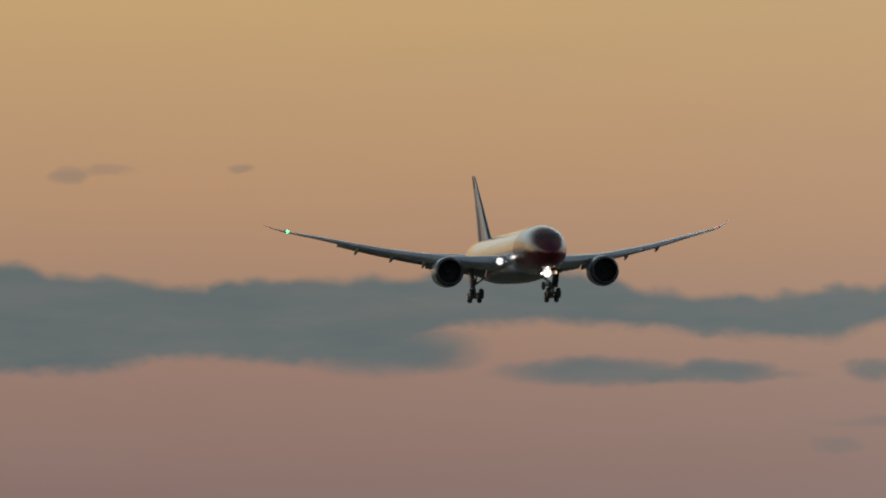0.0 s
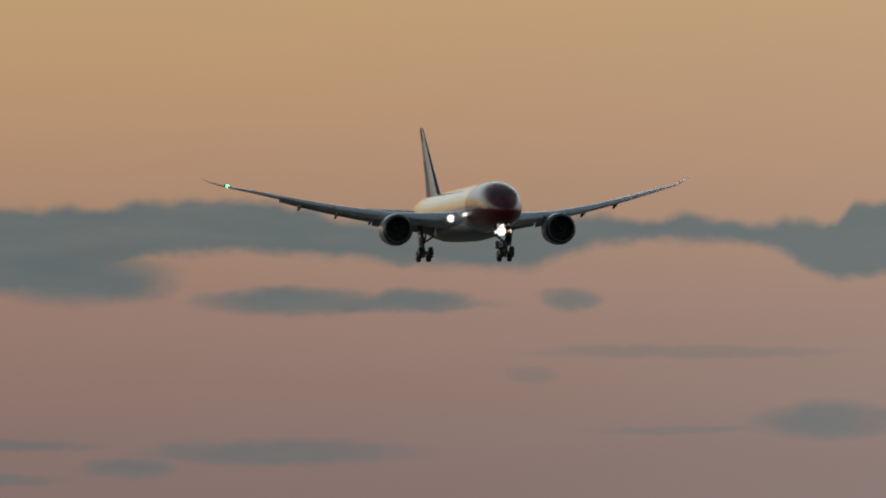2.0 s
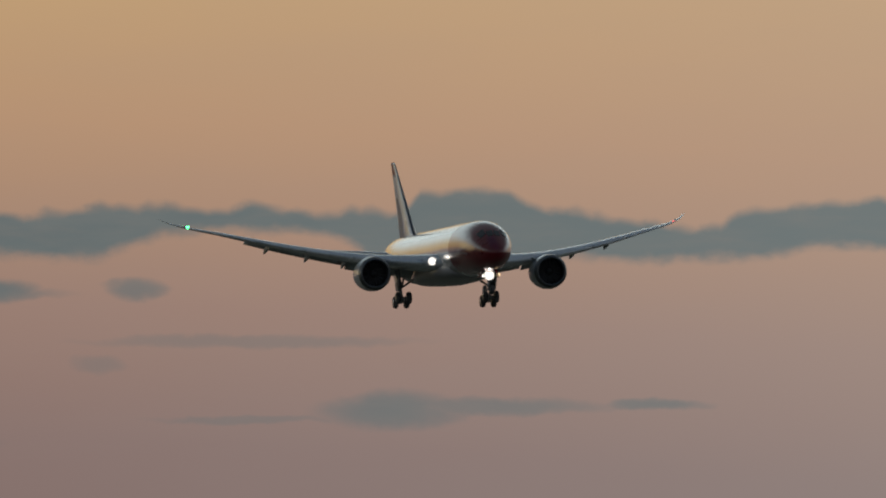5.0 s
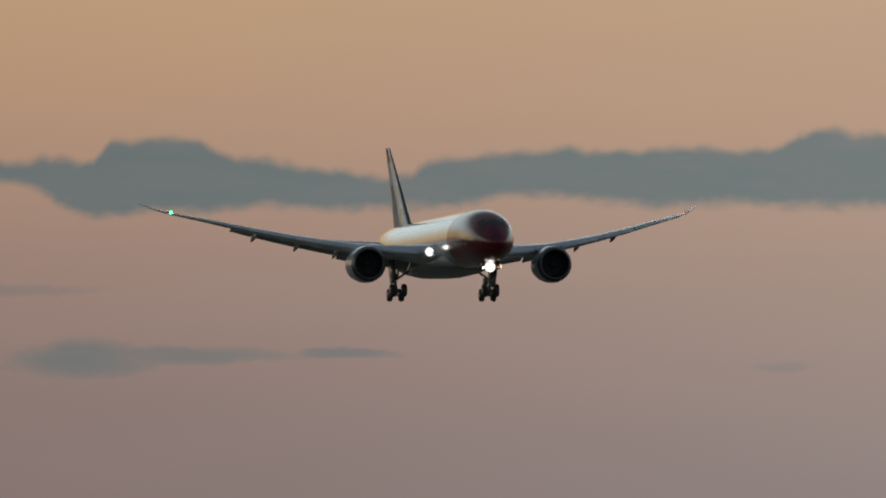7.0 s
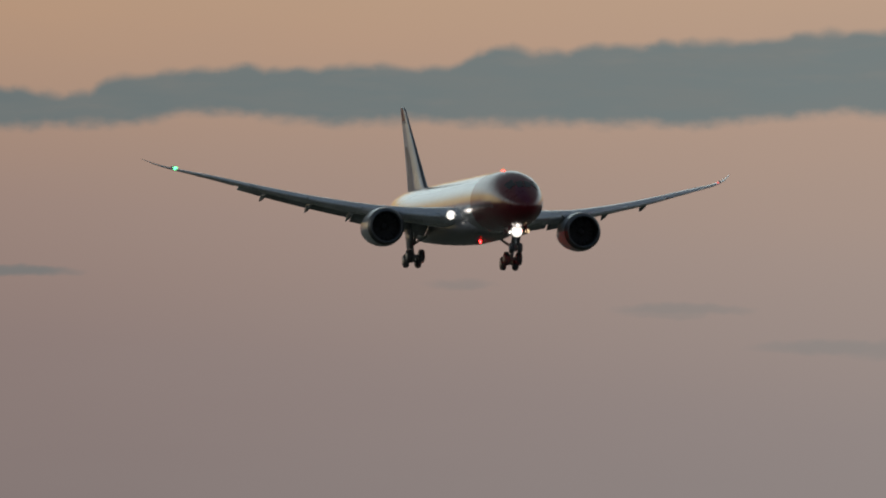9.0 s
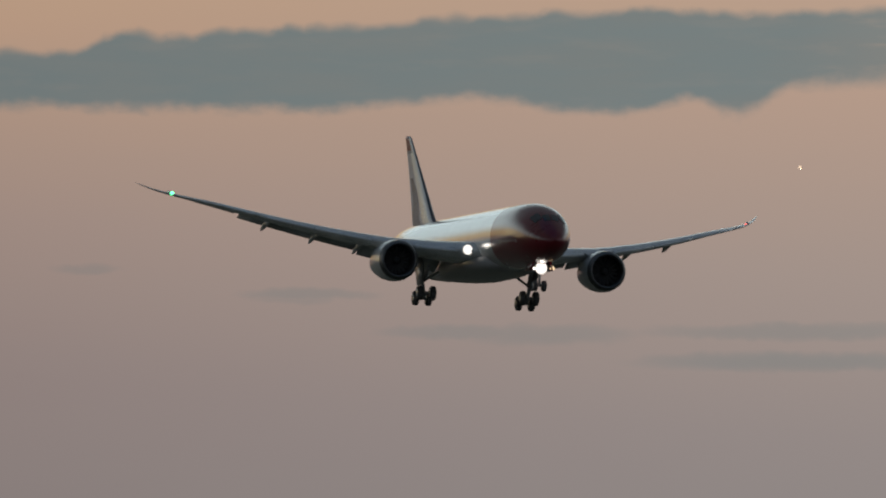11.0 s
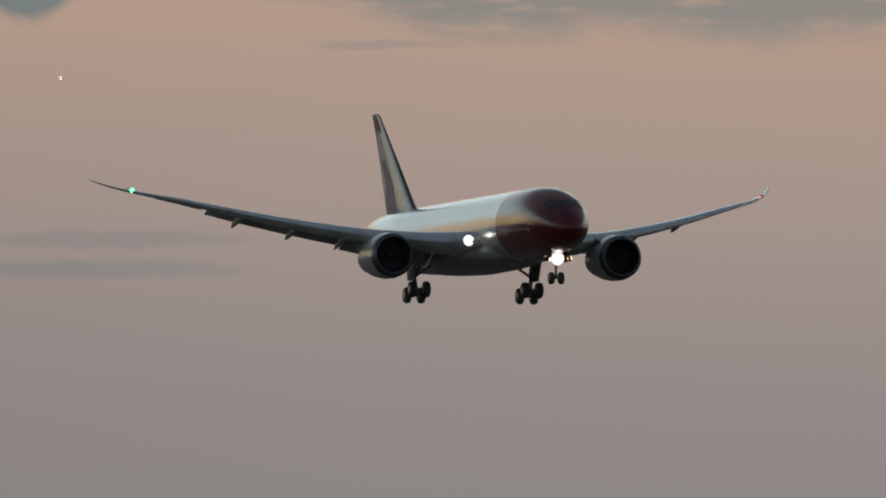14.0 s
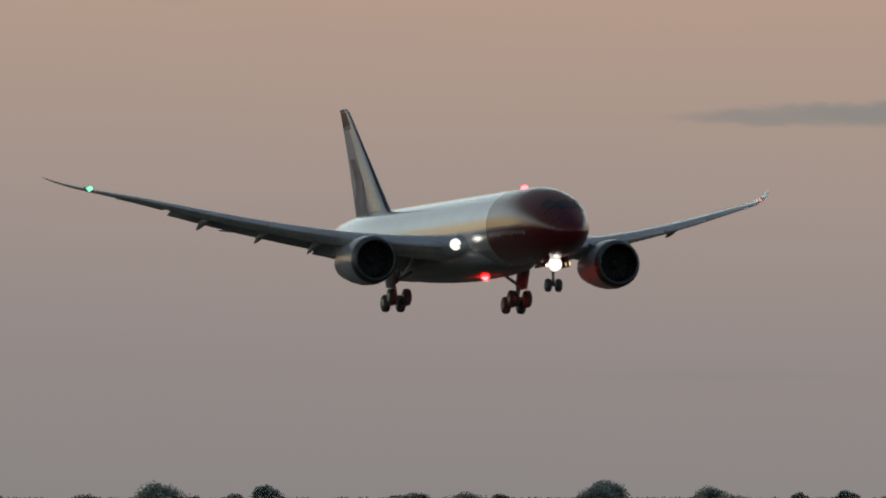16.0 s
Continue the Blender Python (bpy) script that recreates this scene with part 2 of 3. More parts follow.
BANK_BASE = [(-500, 655), (12, 660), (210, 656), (310, 634), (420, 638), (600, 646), (690, 630), (770, 596), (840, 576), (912, 572), (1112, 578), (1270, 592), (1440, 602), (1540, 584), (1610, 560), (1780, 551), (1900, 560), (1976, 600), (2060, 614), (2180, 607),
             (2430, 603), (2640, 600), (2720, 588), (2820, 580), (2930, 592), (3230, 597), (3620, 602), (3970, 583), (4140, 606), (4280, 596), (4318, 582), (4400, 613),
             (4455, 588), (4510, 562), (4700, 552), (4956, 578), (5051, 610), (5181, 634), (5300, 636), (5450, 618), (5600, 640), (5720, 645), (5820, 628), (5909, 632), (5990, 600), (6150, 520), (6400, 420), (7500, 400)]
# smaller clouds: centre, half width and half height, density
CLOUDS = [(690, 617, 168, 46, 0.95), (720, 622, 132, 38, 0.95), (1065, 658, 165, 25, 0.9), (1180, 664, 240, 15, 0.85), (1285, 657, 100, 22, 0.9), (1556, 654, 50, 20, 0.7),
          (130, 310, 34, 16, 0.35), (200, 302, 60, 10, 0.25), (430, 297, 26, 9, 0.35), (2010, 868, 120, 34, 0.75), (2190, 862, 190, 16, 0.6)]
CLOUDS += [(2470, 858, 90, 11, 0.65), (1760, 886, 160, 8, 0.4), (1761, 747, 290, 12, 0.35), (1491, 787, 50, 16, 0.3), (1037, 925, 240, 24, 0.65), (520, 914, 200, 12, 0.55)]
CLOUDS += [(777, 953, 90, 18, 0.65), (480, 975, 180, 14, 0.6), (2481, 855, 70, 8, 0.3), (3640, 927, 120, 11, 0.32), (3916, 994, 150, 12, 0.3)]
CLOUDS += [(4069, 999, 150, 20, 0.3), (4500, 1046, 270, 18, 0.42), (4520, 994, 280, 15, 0.34), (3249, 882, 60, 9, 0.25), (3629, 934, 90, 10, 0.2)]
CLOUDS += [(6790, 868, 190, 15, 0.5), (6980, 862, 260, 22, 0.6), (6660, 1325, 220, 10, 0.15), (5020, 650, 120, 9, 0.3)]


# ---------------------------------------------------------------- mesh helpers
def part(name, bm, material, parent, label="", smooth=True):
    """One mesh object from a bmesh; material may be a list for faces that carry indices."""
    me = bpy.data.meshes.new(name)
    bmesh.ops.recalc_face_normals(bm, faces=bm.faces)
    for f in bm.faces:
        f.smooth = smooth
    bm.to_mesh(me)
    bm.free()
    for mt in (material if isinstance(material, list) else [material]):
        me.materials.append(mt)
    ob = new(name, me)
    ob.parent = parent
    if label:
        tagged(ob, label)
    return ob


def loft(rings, closed=True, caps=True, bm=None, mat=0):
    """Skin through rings of equally many points."""
    bm = bm or bmesh.new()
    vs = [[bm.verts.new(p) for p in r] for r in rings]
    n = len(vs[0])
    for a, b in zip(vs, vs[1:]):
        for i in range(n if closed else n - 1):
            j = (i + 1) % n
            bm.faces.new((a[i], a[j], b[j], b[i])).material_index = mat
    if caps and closed:
        bm.faces.new(vs[0][::-1]).material_index = mat
        bm.faces.new(vs[-1]).material_index = mat
    return bm


def ring(c, ra, rb, n, u, v):
    """An ellipse about c in the plane of u and v."""
    c, u, v = Vector(c), Vector(u), Vector(v)
    return [c + u * ra * math.cos(2 * math.pi * i / n) + v * rb * math.sin(2 * math.pi * i / n) for i in range(n)]


def lathe(profile, n=40, centre=(0, 0, 0), axis="x", bm=None, mat=0):
    """A turned body: profile of (along, radius)."""
    u, v, d = {"x": ((0, 1, 0), (0, 0, 1), (1, 0, 0)), "y": ((1, 0, 0), (0, 0, 1), (0, 1, 0)), "z": ((1, 0, 0), (0, 1, 0), (0, 0, 1))}[axis]
    return loft([ring(Vector(centre) + Vector(d) * a, max(r, 0.002), max(r, 0.002), n, u, v) for a, r in profile], caps=True, bm=bm, mat=mat)


def tube(a, b, ra, rb=None, n=14, bm=None):
    """A tapered strut from a to b."""
    a, b = Vector(a), Vector(b)
    q = (b - a).to_track_quat("Z", "Y")
    u, v = q @ Vector((1, 0, 0)), q @ Vector((0, 1, 0))
    return loft([ring(a, ra, ra, n, u, v), ring(b, rb or ra, rb or ra, n, u, v)], bm=bm)


def interp(table, x):
    """Smooth values from rows of a table by its first column."""
    for a, b in zip(table, table[1:]):
        if x <= b[0]:
            f = max(0.0, (x - a[0]) / (b[0] - a[0]))
            return [p + (q - p) * f for p, q in zip(a[1:], b[1:])]
    return list(table[-1][1:])


# ---------------------------------------------------------------- setting: sky, ground, trees
def build_sky():
    me = bpy.data.meshes.new("backdrop")
    R, n, m = 4850.0, 180, 25
    verts, faces, uvs = [], [], []
    els = [-0.25 + 50.0 * (j / m) ** 1.3 for j in range(m + 1)]
    for i in range(n + 1):
        az = radians(-160 + 360 * i / n)
        for e in els:
            verts.append((R * math.sin(az), R * math.cos(az), EYE + R * math.tan(radians(e))))
            uvs.append(((784 + FOCAL * az) / 1000, (HORIZON - FOCAL * radians(e)) / 1000))
    for i in range(n):
        for j in range(m):
            a = i * (m + 1) + j
            faces.append((a, a + m + 1, a + m + 2, a + 1))
    me.from_pydata(verts, [], faces)
    lay = me.uv_layers.new(name="sky")
    for loop in me.loops:
        lay.data[loop.index].uv = uvs[loop.vertex_index]
    me.materials.append(sky_material())
    return tagged(new("backdrop", me), "dusk sky, orange to mauve, with grey cloud banks", "sky", kind="structure")


def build_ground():
    m = bpy.data.materials.new("grass_field")
    m.use_nodes = True
    k = Net(m)
    b = k.n["Principled BSDF"]
    co = k.n.new("ShaderNodeTexCoord").outputs["Object"]
    f = k.math("ADD", k.math("MULTIPLY", k.noise(co, 0.01, 5), 0.6), k.math("MULTIPLY", k.noise(co, 1.2, 5), 0.4))
    k.feed(b.inputs["Base Color"], k.ramp(f, [(0.3, (0.070, 0.074, 0.046, 1)), (0.5, (0.105, 0.102, 0.066, 1)), (0.7, (0.140, 0.130, 0.088, 1))]))
    b.inputs["Roughness"].default_value = 0.95
    bm = bmesh.new()
    rings = []
    for r in (0.5, 20, 60, 200, 600, 1500, 3000, 4900):
        rings.append([Vector((r * math.cos(2 * math.pi * i / 96), r * math.sin(2 * math.pi * i / 96), 4.2 * math.exp(-(r / 18.0) ** 2))) for i in range(96)])
    loft(rings, bm=bm, caps=False)
    bm.faces.new([v for v in bm.verts][:96])
    ob = part("ground", bm, m, None)
    return tagged(ob, "flat dry airfield grass at dusk", "ground", kind="structure")


# leaves lighter and bluer than foliage: distance haze put into the colour
LEAF = surface("hazy_leaves", (0.105, 0.125, 0.13), 1.0, vary=0.2, grain=0.3, spec=0.05)
def let_light_through(m, colour, share):
    """Thin leaves: part of the light passes through."""
    k = Net(m)
    tr, mx = k.n.new("ShaderNodeBsdfTranslucent"), k.n.new("ShaderNodeMixShader")
    tr.inputs["Color"].default_value = colour
    mx.inputs[0].default_value = share
    k.l.new(k.n["Principled BSDF"].outputs[0], mx.inputs[1])
    k.l.new(tr.outputs[0], mx.inputs[2])
    k.l.new(mx.outputs[0], k.n["Material Output"].inputs[0])


# tint and share raised beyond real leaves to carry that haze
let_light_through(LEAF, (0.40, 0.48, 0.50, 1), 0.68)
BARK = surface("dark_bark", (0.09, 0.07, 0.05), 0.9, vary=0.3, grain=2)


def place_far(w, dist):
    az = (w - 784) / FOCAL
    return Vector((dist * math.sin(az), dist * math.cos(az), 0))


def leaves(lumps, each, size, seed):
    """A mesh of leaf sprays scattered through lumps, rows of (x, y, z, radius)."""
    rng = np.random.default_rng(seed)
    lumps = np.repeat(np.array(lumps), each, axis=0)
    n = len(lumps)
    d = rng.normal(size=(n, 3)) * (1, 1, 0.85)
    d *= (lumps[:, 3] * rng.uniform(0.25, 1.0, n) / np.linalg.norm(d, axis=1))[:, None]
    p = lumps[:, :3] + d
    a = rng.normal(size=(n, 3))
    a /= np.linalg.norm(a, axis=1)[:, None]
    b = np.cross(a, rng.normal(size=(n, 3)))
    b /= np.linalg.norm(b, axis=1)[:, None]
    k = (size * rng.uniform(0.7, 1.4, n))[:, None]
    verts = np.stack([p + a * k, p + b * k * 0.7, p - a * k, p - b * k * 0.7], axis=1).reshape(-1, 3)
    me = bpy.data.meshes.new("leaves")
    me.vertices.add(4 * n)
    me.vertices.foreach_set("co", verts.ravel())
    me.loops.add(4 * n)
    me.loops.foreach_set("vertex_index", np.arange(4 * n))
    me.polygons.add(n)
    me.polygons.foreach_set("loop_start", np.arange(n) * 4)
    me.update(calc_edges=True)
    me.materials.append(LEAF)
    return me


def tree(w, dist, height, half, rnd, label):
    """A broad tree: tapered trunk with limbs, and a crown of many leaf clumps."""
    root = new("tree")
    root.location = place_far(w, dist)
    bm = tube((0, 0, -0.1), (0, 0, height * 0.55), 0.03 * height, 0.018 * height, 10)
    for i in range(6):
        a = 2 * math.pi * i / 6 + rnd.uniform(-0.4, 0.4)
        z = height * rnd.uniform(0.3, 0.5)
        tube((0, 0, z), (half * 0.65 * math.cos(a), half * 0.65 * math.sin(a), height * rnd.uniform(0.6, 0.8)), 0.011 * height, 0.004 * height, 7, bm)
    part("trunk", bm, BARK, root)
    lumps = []
    for i in range(70):
        a, q = rnd.uniform(0, 2 * math.pi), math.sqrt(rnd.random())
        zz = rnd.uniform(-0.95, 1.0)
        wdt = max(0.0, 1 - abs(zz) ** 2.6) ** 0.5
        r = half * rnd.uniform(0.24, 0.36)
        lumps.append(((half - r) * q * wdt * math.cos(a), (half - r) * q * wdt * math.sin(a), height * 0.60 + zz * (height * 0.39 - r * 0.85), r))
    new("crown", leaves(lumps, 420, 0.2, int(w))).parent = root
    return tagged(root, label, "tree", group="trees on the horizon")


def build_trees():
    rnd = random.Random(5)
    dist = 4500
    scale = dist / FOCAL
    # bearing, level of the top and half width in picture units
    for w, top, half in [(5155, 1523, 46), (5255, 1533, 26), (5320, 1534, 34), (5392, 1532, 24), (5465, 1540, 20), (5555, 1535, 42), (5684, 1512, 50), (5874, 1518, 36),
                         (5745, 1536, 22), (5818, 1534, 28), (6105, 1536, 36), (6140, 1532, 32), (6225, 1531, 46), (6285, 1533, 24), (6474, 1510, 46), (6658, 1521, 44),
                         (6700, 1534, 42), (6818, 1531, 22), (6900, 1528, 30), (5075, 1536, 30), (6985, 1534, 30)]:
        h = EYE + (HORIZON - top) * scale
        tree(w, dist + rnd.uniform(-60, 60), h, half * 1.28 * scale, rnd, "round dark green broadleaf tree in a far hedge row" if top > 1525 else "tall dark green broadleaf tree above a far hedge row")
    lumps = []
    for i in range(1500):
        w = rnd.uniform(4500, 7600)
        p = place_far(w, dist + rnd.uniform(-40, 90))
        swell = 2.6 * noise.noise((w * 0.017, 0.0, 4.0))
        h = EYE + (HORIZON - rnd.uniform(1539, 1543) + swell) * scale
        r = rnd.uniform(0.9, 1.6)
        lumps += [(p.x + rnd.uniform(-1, 1), p.y, z, r * (1.0 if z > h * 0.6 else 1.5)) for z in (h - r, h * 0.5, h * 0.2)]
    me = leaves(lumps, 80, 0.22, 3)
    tagged(new("hedge", me), "long dark hedge and scrub along the far field edge", "hedge", kind="stuff")


# ---------------------------------------------------------------- the airliner: x forward, y to port, z up
MID = 28.0      # distance from the nose to the origin


def P(s, y, z):
    """A point s metres aft of the nose."""
    return Vector((MID - s, y, z))


# aft of the nose: top, bottom, half width
HULL = [(0.0, -0.80, -0.92, 0.05), (0.12, -0.42, -1.25, 0.40), (0.4, -0.05, -1.58, 0.78), (0.9, 0.38, -1.90, 1.17), (1.6, 0.92, -2.2, 1.58), (2.5, 1.50, -2.47, 1.96),
        (3.5, 1.98, -2.68, 2.27), (5.0, 2.46, -2.86, 2.56), (7.0, 2.81, -2.95, 2.77), (9.5, 2.95, -2.98, 2.87), (13.6, 2.97, -2.98, 2.88), (20, 2.97, -2.98, 2.88),
        (41, 2.97, -2.98, 2.88), (45, 2.97, -2.70, 2.83), (49, 2.94, -2.05, 2.62), (53, 2.86, -1.15, 2.2), (57, 2.62, -0.10, 1.55), (60, 2.25, 0.75, 0.92), (61.8, 1.82, 1.30, 0.3)]


def hull(s, a):
    """Point on the hull at angle a, 0 at the port side and pi/2 at the top."""
    top, bot, half = interp(HULL, s)
    c, h = (top + bot) / 2, (top - bot) / 2
    return P(s, half * math.cos(a), c + h * math.sin(a))


def hull_patch(bm, s0, s1, a0, a1, lift=0.02, ns=4, na=4, mat=0):
    """A panel that follows the hull, slightly proud of it."""
    g = []
    for i in range(ns + 1):
        row = []
        for j in range(na + 1):
            s, a = s0 + (s1 - s0) * i / ns, a0 + (a1 - a0) * j / na
            p, q = hull(s, a), hull(s, a + 0.01)
            e = hull(s + 0.05, a)
            n = (q - p).cross(e - p).normalized()
            if n.dot(Vector((0, p.y, p.z))) < 0:
                n = -n
            row.append(bm.verts.new(p + n * lift))
        g.append(row)
    for i in range(ns):
        for j in range(na):
            bm.faces.new((g[i][j], g[i + 1][j], g[i + 1][j + 1], g[i][j + 1])).material_index = mat


def build_hull(root):
    n = 72
    cuts = [0.0, 0.05, 0.12, 0.25, 0.4, 0.65, 0.9, 1.2, 1.6, 2.0, 2.5, 3, 3.5, 4.2, 5, 6, 7, 8.2, 9.5, 11, 12.5, 13.6, 13.9, 16, 20, 26, 32, 38, 41, 43, 45, 47, 49, 51, 53, 55, 57, 58.5, 60, 61, 61.8]
    bm = bmesh.new()
    loft([[hull(s, 2 * math.pi * i / n) for i in range(n)] for s in cuts], bm=bm)
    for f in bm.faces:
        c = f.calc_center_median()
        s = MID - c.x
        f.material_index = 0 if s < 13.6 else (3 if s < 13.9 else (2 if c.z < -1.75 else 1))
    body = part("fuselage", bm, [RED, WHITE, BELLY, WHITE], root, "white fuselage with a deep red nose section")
    # cockpit glazing
    for s0, s1, a0, a1 in ((1.75, 2.75, 1.18, 1.54), (2.25, 3.45, 0.72, 1.14)):
        for m in (0, 1):
            bm = bmesh.new()
            lo, hi = (a0, a1) if m == 0 else (math.pi - a1, math.pi - a0)
            hull_patch(bm, s0, s1, lo, hi, 0.025)
            part("cockpit_window", bm, GLASS, body, "dark cockpit window pane")
    for side in (0, 1):
        for i in range(12):
            a = -0.27 if side == 0 else math.pi + 0.17
            bm = bmesh.new()
            hull_patch(bm, 4.9 + i * 0.68, 5.4 + i * 0.68, a, a + (0.10 if i % 4 else 0.13), 0.012, 2, 2)
            part("web_address_bar", bm, LETTERS, body, "pale lettering bar")
    # belly fairing between the wings
    rings = []
    for s, half, bot, up in ((15.5, 1.3, -2.9, -2.0), (17, 2.4, -3.08, -1.5), (19.5, 3.1, -3.28, -1.0), (23, 3.35, -3.44, -0.7), (30, 3.35, -3.5, -0.7), (34, 3.1, -3.38, -0.9), (37.5, 2.3, -3.15, -1.4), (40, 1.2, -2.9, -2.0)):
        c, h = (up + bot) / 2, (up - bot) / 2
        r = []
        for i in range(32):
            a = 2 * math.pi * i / 32
            ca, sa = math.cos(a), math.sin(a)
            r.append(P(s, half * math.copysign(abs(ca) ** 0.7, ca), c + h * math.copysign(abs(sa) ** 0.7, sa)))
        rings.append(r)
    part("belly_fairing", loft(rings), BELLY, root, "grey belly fairing with underside shade in its colour")


# wing: span station, leading edge, chord, thickness share
WING_PLAN = [(2.2, 18.0, 14.2, 0.15), (3.6, 18.9, 12.6, 0.15), (7, 21.2, 10.0, 0.14), (10, 23.2, 8.4, 0.135), (15, 26.7, 6.9, 0.125), (20, 30.2, 5.5, 0.115), (25, 34.0, 4.0, 0.095),
             (26.8, 35.9, 3.2, 0.085), (27.8, 37.6, 2.5, 0.085), (28.8, 39.5, 1.65, 0.09), (29.5, 41.2, 0.95, 0.09), (30.05, 42.7, 0.3, 0.06)]


def wing_z(y):
    d = max(0.0, y - 2.9)
    z = -1.5 + 0.094 * d + 0.00485 * d * d
    return z - 0.18 * math.exp(-((y - 27.2) / 2.4) ** 2) + 0.3 * max(0.0, (y - 28.4) / 1.65) ** 2


def wing_tilt(y):
    """Washout: the sections turn nose down towards the tip."""
    return 1.5 - 0.16 * y


def foil(n=9):
    """Closed outline of a wing section: chordwise share and height share (for unit thickness)."""
    up, dn = [], []
    for i in range(n + 1):
        x = 0.5 * (1 - math.cos(math.pi * i / n))
        t = 2.97 * math.sqrt(x) - 1.26 * x - 3.52 * x * x + 2.84 * x ** 3 - 1.015 * x ** 4
        t *= 0.5 * 1.0
        up.append((x, t * 1.1 + 0.02 * math.sin(math.pi * x)))
        dn.append((x, -t * 0.9))
    return up + dn[-2:0:-1]


def section(y, le, chord, thick, z, side, tilt=0.0, outline=None):
    """A section at span y, nose at le aft of the aircraft's nose, turned nose up by tilt degrees."""
    c, s = math.cos(radians(tilt)), math.sin(radians(tilt))
    r = []
    for x, h in outline or foil():
        dx, dz = x * chord, h * chord * thick
        r.append(P(le + dx * c + dz * s, side * y, z - dx * s + dz * c))
    return r


def build_wing(root, side):
    ys = [2.2, 3.6, 5, 7, 8.5, 10, 12, 15, 17.5, 20, 22.5, 25, 26, 26.8, 27.3, 27.8, 28.3, 28.8, 29.2, 29.5, 29.8, 30.05]
    rings = []
    for y in ys:
        le, ch, th = interp(WING_PLAN, y)
        rings.append(section(y, le, ch, th, wing_z(y) + 0.35 * max(0, (10 - y) / 10), side, wing_tilt(y)))
    wing = part("wing", loft(rings), WING, root, "upswept grey wing with a raked tip")
    # trailing flaps, lowered for landing
    for name, y0, y1, share, drop, defl in (("flap", 3.3, 8.9, 0.22, 0.0, 24), ("flaperon", 9.05, 10.9, 0.23, -0.01, 30), ("flap", 11.05, 21.5, 0.24, -0.03, 17), ("aileron", 21.9, 25.3, 0.22, -0.03, 2)):
        rings = []
        for i in range(7):
            y = y0 + (y1 - y0) * i / 6
            le, ch, th = interp(WING_PLAN, y)
            lift = 0.35 * max(0, (10 - y) / 10) - ch * 0.92 * math.sin(radians(wing_tilt(y)))
            rings.append(section(y, le + ch * (1.0 - share * 0.3), ch * share, 0.13, wing_z(y) + lift - drop * ch / 8, side, defl))
        part(name, loft(rings), FLAP, wing, "lowered grey " + name)
    # leading edge slats, drooped
    for y0, y1 in ((4.6, 8.2), (11.6, 16.2), (16.35, 20.8), (20.95, 25.6)):
        rings = []
        for i in range(6):
            y = y0 + (y1 - y0) * i / 5
            le, ch, th = interp(WING_PLAN, y)
            rings.append(section(y, le - 0.03 * ch - 0.06, 0.16 * ch + 0.1, 0.24, wing_z(y) + 0.35 * max(0, (10 - y) / 10) - 0.012 * ch, side, -10))
        part("slat", loft(rings), WING, wing, "drooped grey slat")
    # flap track fairings
    for y, ln, drop in ((6.4, 4.6, 1.25), (11.2, 4.4, 1.1), (15.1, 4.0, 0.95), (19.35, 3.5, 0.8)):
        le, ch, th = interp(WING_PLAN, y)
        te = le + ch
        rings = []
        for f, r in ((0, 0.03), (0.12, 0.13), (0.35, 0.21), (0.6, 0.22), (0.82, 0.15), (1, 0.03)):
            s = te - 0.45 - ln * 0.6 + ln * f
            z = wing_z(y) - 0.1 - 0.2 * f - drop * 1.0 * max(0, f - 0.4) ** 1.2
            rings.append(ring(P(s, side * y, z), r, r * 1.35, 14, (0, 1, 0), (0, 0, 1)))
        part("flap_track_fairing", loft(rings), FLAP, wing)
    # lights in the root and towards the tip
    bm = lathe([(-0.35, 0.3), (-0.1, 0.47), (0.0, 0.48)], 24, P(18.85, side * 3.65, -1.11))
    part("lamp_housing", bm, STEEL, wing)
    bm = lathe([(0.004, 0.46), (0.08, 0.40), (0.10, 0.10), (0.11, 0.02)], 24, P(18.85, side * 3.65, -1.11))
    for f in bm.faces:
        f.material_index = int(max(math.hypot(v.co.y - side * 3.65, v.co.z + 1.11) for v in f.verts) < 0.12)
    part("landing_light", bm, [BOWL, LANDING], wing, "bright landing light in the wing root")
    bm = bmesh.new()
    bmesh.ops.create_uvsphere(bm, u_segments=14, v_segments=10, radius=0.19 if side < 0 else 0.12, matrix=Matrix.Translation(P(37.6, side * 27.66, 3.74)))
    part("navigation_light", bm, GREEN if side < 0 else RED_LAMP, wing, "green starboard light" if side < 0 else "red port light")


